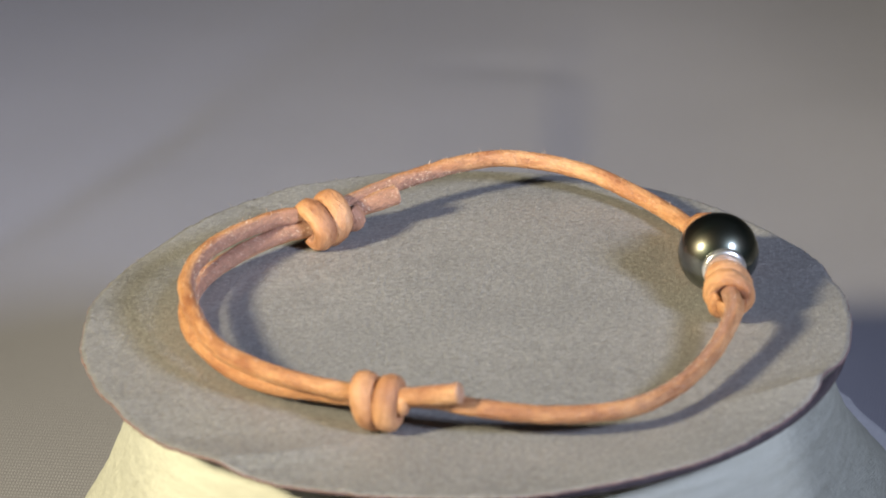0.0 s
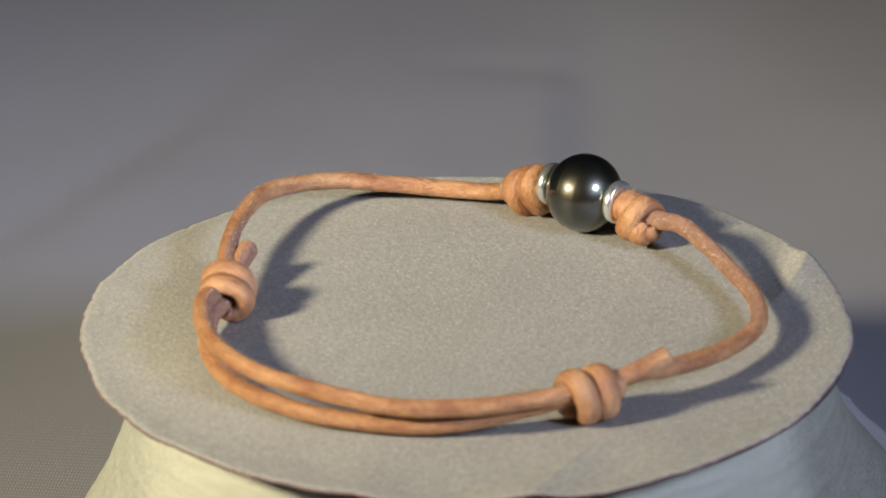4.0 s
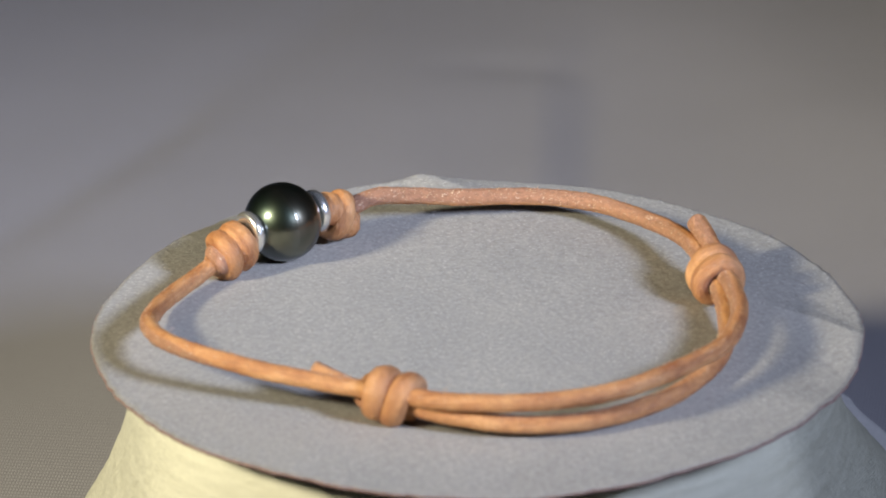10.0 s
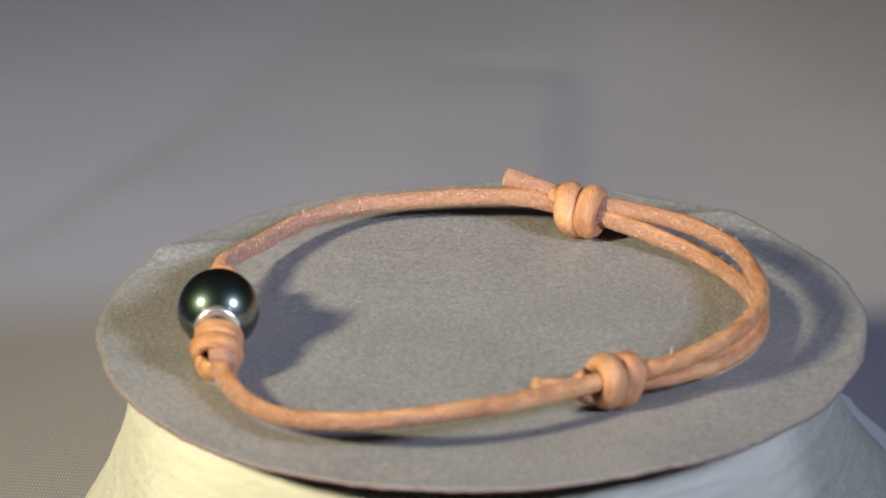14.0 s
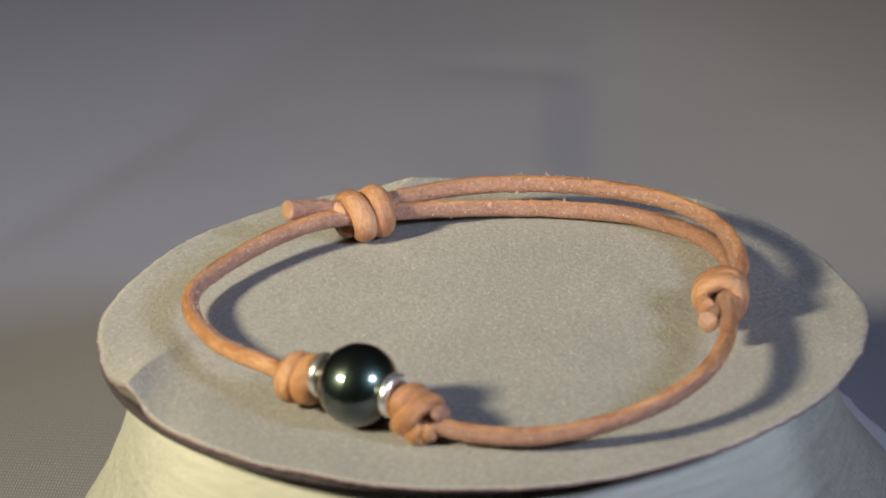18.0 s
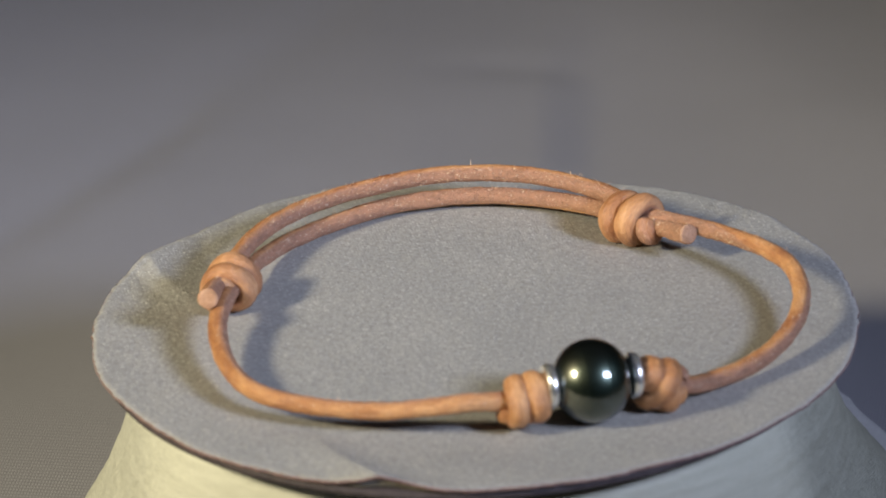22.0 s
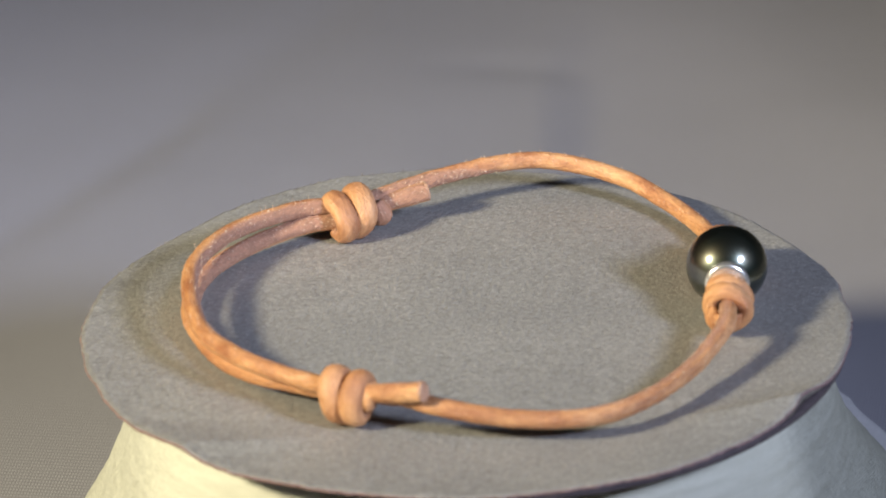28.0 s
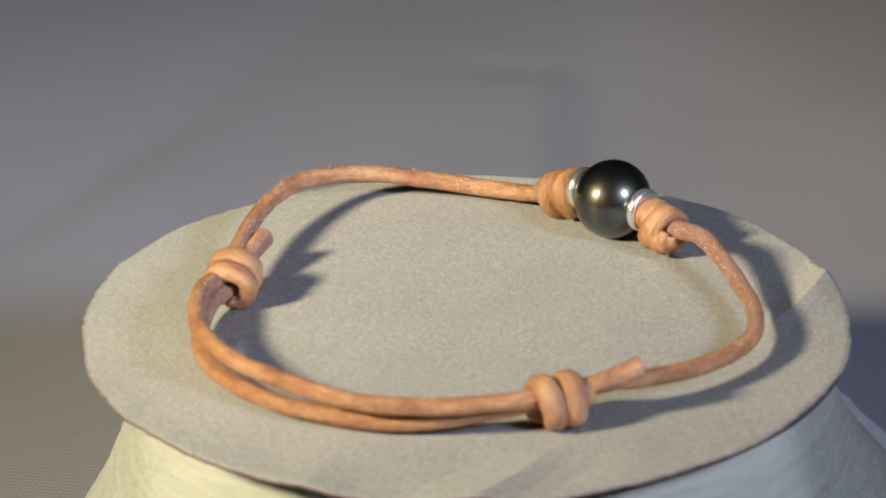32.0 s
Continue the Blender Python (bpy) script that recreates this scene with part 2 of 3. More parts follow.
def tube(path, wide, thick, out_of=None, sides=16, rough=0.0, caps=True, seed=0.0, flesh=None):
    """Sweep an oval along the path. out_of: the direction of the thin axis at a point; flesh: the angle round the section, in degrees, of the raw side."""
    bm = bmesh.new()
    lie, raw = bm.verts.layers.float_vector.new("grain"), bm.verts.layers.float.new("flesh")
    rings, side, run = [], None, seed * 0.1
    for i, p in enumerate(path):
        t = (path[min(i + 1, len(path) - 1)] - path[max(i - 1, 0)]).normalized()
        if out_of is not None:
            n = out_of(i, p)
        else:
            n = Vector((0, 0, 1)) if side is None else side
        n = (n - t * n.dot(t)).normalized()
        side = n
        b = t.cross(n)
        w = wide(i / (len(path) - 1)) if callable(wide) else wide
        th = thick(i / (len(path) - 1)) if callable(thick) else thick
        ring = []
        for k in range(sides):
            a = 2 * math.pi * k / sides
            q = p + b * (w * math.cos(a)) + n * (th * math.sin(a))
            if rough:
                d = noise.noise(q * 420 + Vector((seed, 0, 0))) + 0.55 * noise.noise(q * 1300 + Vector((0, seed, 0))) + 0.35 * noise.noise(q * 2900 + Vector((0, 0, seed)))
                q += (q - p).normalized() * d * rough
            v = bm.verts.new(q)
            v[lie] = Vector((run, w * math.cos(a), th * math.sin(a)))
            v[raw] = math.cos(a - radians(flesh(i / (len(path) - 1)) if flesh else 270))
            ring.append(v)
        if i + 1 < len(path):
            run += (path[i + 1] - p).length
        rings.append(ring)
    for r0, r1 in zip(rings, rings[1:]):
        for k in range(sides):
            bm.faces.new((r0[k], r0[(k + 1) % sides], r1[(k + 1) % sides], r1[k]))
    if caps:
        bm.faces.new(rings[0])
        bm.faces.new(rings[-1])
    return bm


def lathe(profile, sides, axis="Z"):
    bm = bmesh.new()
    rings = []
    for r, h in profile:
        rings.append([bm.verts.new((r * math.cos(2 * math.pi * k / sides), r * math.sin(2 * math.pi * k / sides), h)) for k in range(sides)])
    for r0, r1 in zip(rings, rings[1:]):
        for k in range(sides):
            bm.faces.new((r0[k], r0[(k + 1) % sides], r1[(k + 1) % sides], r1[k]))
    return bm


# ---- the setting: ground cloth and the plain room round it ----
def smooth(a, b, x):
    t = min(1.0, max(0.0, (x - a) / (b - a)))
    return t * t * (3 - 2 * t)


def ground_cloth():
    bm = bmesh.new()
    n = 400

    def warp(u):
        return 1.55 * math.copysign(abs(u) ** 2.2, u)

    grid = []
    for j in range(n + 1):
        row = []
        for i in range(n + 1):
            x, y = warp(2 * i / n - 1), 0.15 + warp(2 * j / n - 1)
            z = 0.0009 * noise.noise(Vector((x * 9, y * 7, 0.3))) + 0.0004 * noise.noise(Vector((x * 30, y * 22, 1.3)))
            # a soft crease that drops away from the warm side, with a shallow fold across its far end
            lane = x - 0.0004 - 0.05 * (y - 0.14)
            inside = smooth(0.085, 0.13, y) * (1 - smooth(0.150, 0.225, y))
            z -= 0.0026 * inside * (0.30 * smooth(-0.016, 0.009, lane) + 0.70 * smooth(0.0078, 0.0188, lane)) * (1 - smooth(0.0185, 0.075, lane))
            z -= 0.0003 * math.exp(-((y - 0.1885 + 0.04 * x) / 0.0050) ** 2) * smooth(-0.014, 0.006, x) * (1 - smooth(0.014, 0.022, x))
            # two faint slanting ones
            for px, py, deep, wide, lo, hi in ((-0.0555, 0.148, 0.0005, 0.004, -0.085, -0.036), (-0.046, 0.172, 0.0004, 0.008, -0.11, -0.012)):
                d = (x - px) * 0.86 - (y - py) * 0.51
                z -= deep * math.exp(-(d / wide) ** 2) * smooth(lo, lo + 0.02, x) * (1 - smooth(hi - 0.012, hi, x))
            row.append(bm.verts.new((x, y, z - 0.0010)))
        grid.append(row)
    for j in range(n):
        for i in range(n):
            bm.faces.new((grid[j][i], grid[j][i + 1], grid[j + 1][i + 1], grid[j + 1][i]))
    ob = finish("ground", bm, CLOTH)
    return tagged(ob, "grey woven cloth spread flat under the stand", "ground", kind="structure")


def slab(name, lo, hi, mat, label):
    bm = bmesh.new()
    bmesh.ops.create_cube(bm, size=1)
    for v in bm.verts:
        v.co = Vector([lo[k] + (v.co[k] + 0.5) * (hi[k] - lo[k]) for k in range(3)])
    ob = finish(name, bm, mat)
    for p in ob.data.polygons:
        p.use_smooth = False
    return tagged(ob, label, name.split("_")[0], kind="structure")


ground_cloth()
slab("wall_north", (-1.6, 1.6, -0.1), (1.6, 1.7, 1.7), WALL, "plain dim grey painted wall")
slab("wall_south", (-1.6, -1.6, -0.1), (1.6, -1.5, 1.7), WALL, "plain dim grey painted wall")
slab("wall_east", (1.5, -1.5, -0.1), (1.6, 1.6, 1.7), WALL, "plain dim grey painted wall")
slab("wall_west", (-1.6, -1.5, -0.1), (-1.5, 1.6, 1.7), WALL, "plain dim grey painted wall")


# ---- the stand under the disc, draped in satin; it does not turn ----
def satin_stand():
    stand = tagged(new("display_stand"), "round display stand draped in cream white satin cloth", "display stand")
    # radius, height, and how much wider the cloth spreads on its loose side
    profile = [(41.0, 36.4, 0), (42.5, 35.7, 0.5), (43.4, 32, 1.6), (44.4, 27, 2.1), (45.6, 22, 3.3), (48.0, 16, 5.6), (51.2, 10, 7.2), (54.5, 5, 7.4), (57, 2, 7.4), (60, 0.9, 7.4)]
    pts = spline([Vector(p) for p in profile], 14)
    sides = 360
    rings = []
    for p in pts:
        low = max(0.0, (36.0 - p.y) / 36.0)
        ring = []
        for k in range(sides):
            a = 2 * math.pi * k / sides
            fold = 0.8 * low * math.sin(7 * a + 0.6) + 0.5 * low * math.sin(13 * a + 2.0 + 0.03 * p.y)
            fold += 0.8 * noise.noise(Vector((math.cos(a) * 3, math.sin(a) * 3, p.y * 0.05))) * min(1.0, low * 4)
            fold += 0.25 * noise.noise(Vector((math.cos(a) * 11, math.sin(a) * 11, p.y * 0.2))) * min(1.0, low * 4)
            fold += 0.16 * noise.noise(Vector((math.cos(a) * 40, math.sin(a) * 40, p.y * 0.9)))
            r = p.x + fold + p.z * max(0.0, math.cos(a - radians(25)))
            ring.append(Vector((r * math.cos(a), r * math.sin(a), p.y)))
        rings.append(ring)
    edges = (int(sides * 128 / 360), int(sides * 213 / 360), int(sides * 330 / 360))
    for name, label, lift in (("front_drape", "smooth cream white satin", 1.0), ("edge_drape", "rumpled cream cloth with a visible weave", 1.0), ("side_drape", "grey-green cloth with a slubbed weave", 0.9975)):
        bm = bmesh.new()
        weave = bm.verts.layers.float_vector.new("weave")
        loose, worn = bm.verts.layers.float.new("loose"), bm.verts.layers.float.new("worn")
        made = []
        for ring in rings:
            row = []
            for k, q in enumerate(ring):
                az = 360 * k / sides
                v = bm.verts.new(q * MM * lift)
                v[weave] = Vector((radians((az - 128) % 360) * 45 * MM, q.z * MM, 0))
                # first term paints shade on the front satin's right half; the rest is the loose cloth
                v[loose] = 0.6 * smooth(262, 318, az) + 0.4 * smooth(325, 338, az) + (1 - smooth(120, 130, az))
                v[worn] = 0.18 + 0.72 * max(1 - smooth(196, 222, az), smooth(322, 338, az))
                row.append(v)
            made.append(row)
        for r0, r1 in zip(made, made[1:]):
            for k in range(sides):
                owner = "edge_drape" if edges[0] <= k < edges[1] else "front_drape" if edges[1] <= k < edges[2] else "side_drape"
                if owner == name:
                    bm.faces.new((r0[k], r0[(k + 1) % sides], r1[(k + 1) % sides], r1[k]))
        if name == "side_drape":
            bm.faces.new(made[0])
        for v in [v for v in bm.verts if not v.link_faces]:
            bm.verts.remove(v)
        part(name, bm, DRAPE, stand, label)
    # a loose corner of the cloth that lies flat on the ground
    bm = bmesh.new()
    n = 24
    sheets = []
    for lift in (1.5, 0.6):
        grid = []
        for j in range(n + 1):
            row = []
            for i in range(n + 1):
                u, v = i / n, j / n
                far = Vector((44.2, 75.6, 0)).lerp(Vector((64.7, 20, 0)), u)
                near = Vector((22, 52, 0)).lerp(Vector((44, -8, 0)), u)
                q = near.lerp(far, v)
                q.z = lift + 0.5 * noise.noise(q * 0.12) + 0.1 * v
                q += Vector((0.9, 0.45, 0)) * noise.noise(Vector((u * 14, 3.3, 0))) * v
                row.append(bm.verts.new(q * MM))
            grid.append(row)
        for j in range(n):
            for i in range(n):
                bm.faces.new((grid[j][i], grid[j][i + 1], grid[j + 1][i + 1], grid[j + 1][i]))
        sheets.append(grid)
    for i in range(n):
        bm.faces.new((sheets[0][n][i], sheets[0][n][i + 1], sheets[1][n][i + 1], sheets[1][n][i]))
    part("cloth_corner", bm, WHITE_CLOTH, stand, "loose flat white corner of the cloth")
    return stand


satin_stand()
# the turning plate between stand and disc
tagged(finish("turntable_plate", lathe([(0.0, TOP - 0.0038), (0.0390, TOP - 0.0038), (0.0395, TOP - 0.0032), (0.0395, TOP - 0.0025), (0.0390, TOP - 0.0022), (0.0, TOP - 0.0022)], 96), BOARD), "dark round turntable plate under the disc", "turntable")


# ---- the fabric-covered disc ----
def tilt(x, y):
    """The disc leans a little: height in mm at x, y in mm."""
    a = radians(105)
    return 0.90 * (x * math.cos(a) + y * math.sin(a)) / 48.0


SAG = [(-180, -0.35), (-165, -0.6), (-157, -0.45), (-150.6, -1.0), (-143.8, -1.15), (-137.2, -0.65), (-131.2, -0.15), (-126.3, -0.90), (-121, -1.05), (-112, -0.9),
       (-104, -0.95), (-80, -1.0), (-57, -0.75), (-45, -0.60), (-38, -0.40), (-32.5, -0.05), (-29, 0.42), (-25.0, 1.05), (-22.5, 0.72), (-19.3, 0.22), (-16.5, 0.0),
       (-12.4, -0.08), (-9, 0.0), (-3, 0.16), (3, 0.15), (10, 0.1), (17, 0.35), (30, 0.0), (75, 0.3), (117, 0.8), (150, -0.5), (180, -0.35)]


def slant(az):
    """Degrees per millimetre by which the folds run aslant to the radius."""
    return 1.75 * smooth(-85, -58, az) * (1 - smooth(-16, 8, az)) - 1.25 * smooth(-162, -138, az) * (1 - smooth(-104, -92, az))


def sag(az):
    """Height of the fabric's outer band, which is creased into flat sectors."""
    az = (az + 180) % 360 - 180
    for (a0, z0), (a1, z1) in zip(SAG, SAG[1:]):
        if a0 <= az <= a1:
            return z0 + (z1 - z0) * (az - a0) / (a1 - a0)
    return 0.0


def rim(az):
    r = 48.05 + 1.15 * math.cos(radians(az - 165)) + 0.15 * math.cos(radians(3 * az + 40))
    r += 0.45 * noise.noise(Vector((az * 0.11, 0.7, 0))) + 0.24 * noise.noise(Vector((az * 0.5, 3.1, 0))) + 0.10 * noise.noise(Vector((az * 2.1, 8.1, 0)))
    d = (az + 24 + 180) % 360 - 180          # a worn nick
    r -= 0.6 * math.exp(-(d / 4.0) ** 2)
    return r


# sharp folds: where each meets the rim (azimuth), the way it runs inward, its slope, its reach
FOLDS = [(-25.0, -163.0, -1, -0.05, 20.0), (-131.2, 13.0, 1, -0.05, 20.0), (159.0, 12.0, -1, -0.06, 16.0)]


def folds(x, y):
    z = 0.0
    for az, way, hand, slope, reach in FOLDS:
        px, py = x - 48.0 * math.cos(radians(az)), y - 48.0 * math.sin(radians(az))
        c, s = math.cos(radians(way)), math.sin(radians(way))
        along, across = px * c + py * s, hand * (px * s - py * c)
        across += 0.35 * noise.noise(Vector((along * 0.25, az, 0)))
        if across > 0 and -6 < along < reach:
            z += slope * across * math.exp(-across / 5.5) * (1 - smooth(reach * 0.45, reach, along))
    return z


def surface(x, y):
    """Height of the fabric in mm at x, y in mm."""
    r = math.hypot(x, y)
    if r < 1:
        return 0.0
    az = math.degrees(math.atan2(y, x))
    w = smooth(34.0, 46.5, r)
    return (1 - w) * tilt(x, y) + w * (sag(az + slant(az) * max(0.0, 47.5 - r)) + 0.06 * noise.noise(Vector((x / r * 6, y / r * 6, 5)))) + (folds(x, y) if r > 26 else 0.0)


def display_disc():
    disc = tagged(new("display_disc"), "round display disc covered in grey suede fabric with a frayed edge", "display disc")
    disc.location = (0, 0, TOP)
    sides = 360
    rings, fine = 290, 1080
    rims = [rim(360 * k / fine) for k in range(fine)]
    turns = [(math.cos(2 * math.pi * k / fine), math.sin(2 * math.pi * k / fine)) for k in range(fine)]
    verts, faces = [(0.0, 0.0, 0.0)], []
    for j in range(1, rings + 1):
        f = j / rings
        for k in range(fine):
            r = rims[k] * f
            x, y = r * turns[k][0], r * turns[k][1]
            z = surface(x, y) + 0.08 * noise.noise(Vector((x * 0.09, y * 0.09, 2)))
            z += 0.020 * noise.noise(Vector((x * 2.3, y * 2.3, 7))) + 0.012 * noise.noise(Vector((x * 4.9, y * 4.9, 9)))
            z -= 0.18 * max(0.0, (f - 0.985) / 0.015) ** 2
            verts.append((x * MM, y * MM, z * MM))
    for k in range(fine):
        faces.append((0, 1 + k, 1 + (k + 1) % fine))
    for j in range(rings - 1):
        a, b = 1 + j * fine, 1 + (j + 1) * fine
        for k in range(fine):
            n = (k + 1) % fine
            faces.append((a + k, b + k, b + n, a + n))
    me = bpy.data.meshes.new("fabric_cover")
    me.from_pydata(verts, [], faces)
    me.polygons.foreach_set("use_smooth", [True] * len(me.polygons))
    me.materials.append(SUEDE)
    cover = tagged(new("fabric_cover", me), "grey suede fabric with a directional nap")
    cover.parent = disc
    edge = [Vector(v) for v in verts[-fine::3]]
    # the cut edge of the fabric, brown and frayed
    bm = bmesh.new()
    rows = []
    for lift, push in ((0.0, 0.0), (-0.12, 0.10), (-0.34, 0.08), (-0.5, -0.25)):
        row = []
        for k, p in enumerate(edge):
            out = Vector((p.x, p.y, 0)).normalized()
            j = 0.10 * noise.noise(p * 900) + 0.07 * noise.noise(p * 2500)
            row.append(bm.verts.new(p + out * (push + (j if push > 0 else 0)) * MM + Vector((0, 0, lift * MM))))
        rows.append(row)
    for r0, r1 in zip(rows, rows[1:]):
        for k in range(sides):
            bm.faces.new((r0[k], r1[k], r1[(k + 1) % sides], r0[(k + 1) % sides]))
    part("frayed_edge", bm, FRAY, disc, "reddish brown frayed cut edge")
    # the felt under the fabric, seen where the edge lifts
    bm = bmesh.new()
    rows = []
    for share, push in ((0.0, -0.32), (0.5, -0.42), (1.0, -0.45), (1.0, -4.0)):
        row = []
        for p in edge:
            out = Vector((p.x, p.y, 0)).normalized()
            base = (tilt(p.x / MM, p.y / MM) - 0.5) * MM
            low = min(p.z - 0.5 * MM, base)
            row.append(bm.verts.new(p + out * push * MM + Vector((0, 0, (p.z - 0.35 * MM) * (1 - share) + low * share - p.z))))
        rows.append(row)
    for r0, r1 in zip(rows, rows[1:]):
        for k in range(sides):
            bm.faces.new((r0[k], r1[k], r1[(k + 1) % sides], r0[(k + 1) % sides]))
    part("felt_lining", bm, LINING, disc, "olive brown felt under the fabric")
    # stray fibres along the edge
    rng = random.Random(3)
    bm = bmesh.new()
    for _ in range(520):
        p = edge[rng.randrange(len(edge))]
        out = Vector((p.x, p.y, 0)).normalized()
        side = Vector((-out.y, out.x, 0))
        base = p + side * rng.uniform(-0.4, 0.4) * MM - out * rng.uniform(0.0, 0.5) * MM
        way = out * rng.uniform(0.0, 1.0) + side * rng.uniform(-0.9, 0.9) + Vector((0, 0, rng.uniform(0.15, 1.0)))
        length, w = rng.uniform(0.2, 0.85) * MM, rng.uniform(0.025, 0.055) * MM
        a, b = [bm.verts.new(base + d * w) for d in (side, Vector((0, 0, 1)), -side)], bm.verts.new(base + way * length)
        for k in range(3):
            bm.faces.new((a[k], a[(k + 1) % 3], b))
    tagged(part("edge_fuzz", bm, FUZZ, disc, "short stray fibres"), kind="stuff")
    # the knitted face of the fabric: rows of tiny raised stitches, worn away in places
    rng = random.Random(11)
    verts, faces = [], []
    c, d = math.cos(radians(STITCH)), math.sin(radians(STITCH))
    for row in range(-180, 181):
        for col in range(-82, 83):
            u, v = (col + 0.5 * (row % 2)) * 0.60 + rng.gauss(0, 0.07), row * 0.275 + rng.gauss(0, 0.03)
            x, y = u * c - v * d, u * d + v * c
            r = math.hypot(x, y)
            if r > rims[int((math.atan2(y, x) % (2 * math.pi)) / (2 * math.pi) * fine) % fine] - 0.5:
                continue
            if rng.random() < 0.14 + 0.12 * noise.noise(Vector((x * 0.16, y * 0.16, 3))):
                continue
            z = surface(x, y) + 0.08 * noise.noise(Vector((x * 0.09, y * 0.09, 2))) - 0.02
            half, wide, tall, swing = rng.uniform(0.15, 0.27), rng.uniform(0.065, 0.10), rng.uniform(0.028, 0.048), rng.gauss(0, 0.22)
            a, b = math.cos(radians(STITCH) + swing), math.sin(radians(STITCH) + swing)
            n = len(verts)
            for p, q, h in ((-half, -wide, 0), (-half, wide, 0), (half, wide, 0), (half, -wide, 0), (-half * 0.5, 0, tall), (half * 0.5, 0, tall)):
                verts.append(((x + p * a - q * b) * MM, (y + p * b + q * a) * MM, (z + h) * MM))
            faces += [(n, n + 3, n + 5, n + 4), (n + 2, n + 1, n + 4, n + 5), (n + 1, n, n + 4), (n + 3, n + 2, n + 5)]
    me = bpy.data.meshes.new("stitches")
    me.from_pydata(verts, [], faces)
    me.materials.append(SUEDE)
    me.materials.append(SHINY)
    me.polygons.foreach_set("material_index", np.repeat((np.random.RandomState(5).rand(len(faces) // 4) < 0.23).astype(int), 4))
    knit = tagged(new("stitches", me), "rows of tiny raised grey stitches", kind="stuff")
    knit.parent = disc
    # stray lint on the face
    verts, faces = [], []
    for k in range(9000):
        r, az = 48.0 * math.sqrt(rng.random()), rng.uniform(0, 2 * math.pi)
        if r > rims[int(az / (2 * math.pi) * fine) % fine] - 0.1:
            continue
        x, y = r * math.cos(az), r * math.sin(az)
        base = Vector((x, y, surface(x, y) + 0.04))
        a, rise = rng.uniform(0, 2 * math.pi), radians(rng.uniform(5, 55))
        way = Vector((math.cos(a) * math.cos(rise), math.sin(a) * math.cos(rise), math.sin(rise)))
        flat = way.cross(Vector((0, 0, 1))).normalized()
        length, w = rng.uniform(0.12, 0.32), rng.uniform(0.012, 0.022)
        n = len(verts)
        verts += [tuple((base + flat * w) * MM), tuple((base - flat * w) * MM), tuple((base + way * length) * MM)]
        faces.append((n, n + 1, n + 2))
    me = bpy.data.meshes.new("lint")
    me.from_pydata(verts, [], faces)
    me.materials.append(LINT)
    fuzz = tagged(new("lint", me), "fine pale lint fibres", kind="stuff")
    fuzz.parent = disc
    # the stiff board under it
    bm = lathe([(0.0, -0.55), (20.0, -0.55), (34.0, -0.55), (40.0, -0.55), (46.0, -0.55), (46.4, -0.65), (46.6, -0.85), (46.6, -1.35), (46.4, -1.6), (46.0, -1.75), (0.0, -1.75)], 180)
    for v in bm.verts:
        v.co.x, v.co.y = v.co.x + 0.15, v.co.y - 0.40
        v.co.z += min(surface(v.co.x, v.co.y) + 0.25, tilt(v.co.x, v.co.y) + 0.1)
        v.co *= MM
    part("board", bm, BOARD, disc, "dark purplish board")
    return disc


disc = display_disc()


# ---- the bracelet ----
bracelet = tagged(new("bracelet"), "tan leather cord bracelet with one black pearl and sliding knots", "bracelet")
bracelet.location = (0, 0, TOP)

# cords as azimuth, radius, height over the disc
CORD_ONE = [(3.9, 31.64, 5.0), (-2.6, 31.8, 3.9), (-13, 32.9, 4.4), (-22, 33.1, 3.7), (-33, 33.6, 2.8), (-48, 35.1, 2.4), (-61, 35.8, 2.25),
            (-75, 34.3, 2.5), (-90, 32.5, 3.3), (-102, 31.0, 3.8), (-114, 30.7, 3.0), (-126, 31.1, 2.5), (-145, 32.9, 1.5), (-160, 34.1, 1.4),
            (-176, 35.5, 1.7), (-192, 36.0, 1.9), (-207, 35.1, 2.2), (-223, 33.0, 2.9), (-234, 30.7, 3.2), (-243, 31.0, 4.0), (-253.6, 31.2, 5.0)]
CORD_TWO = [(22.6, 33.55, 5.0), (27.8, 34.8, 3.6), (36, 36.4, 2.3), (46, 38.2, 2.2), (55, 39.7, 2.7), (64, 40.8, 3.8), (73, 40.9, 4.8),
            (82, 39.9, 5.6), (90, 37.9, 5.7), (99, 35.6, 5.4), (108, 33.6, 5.1), (117, 32.2, 4.7), (126, 31.7, 4.6), (138, 33.9, 5.0),
            (156, 35.6, 5.2), (173, 36.0, 5.1), (190, 35.2, 4.8), (205, 35.0, 4.3), (220, 33.8, 4.2), (235, 32.4, 4.0), (246, 31.5, 4.0),
            (254, 32.3, 4.6), (264.6, 33.2, 5.75)]


def flesh_one(t):
    """The raw side of the first cord faces the inside of the loop."""
    return 15 + 25 * math.sin(9 * t)


def flesh_two(t):
    """The raw side of the second cord faces out at first, then turns in."""
    return -20 - 175 * smooth(0.30, 0.47, t) + 20 * math.sin(11 * t)


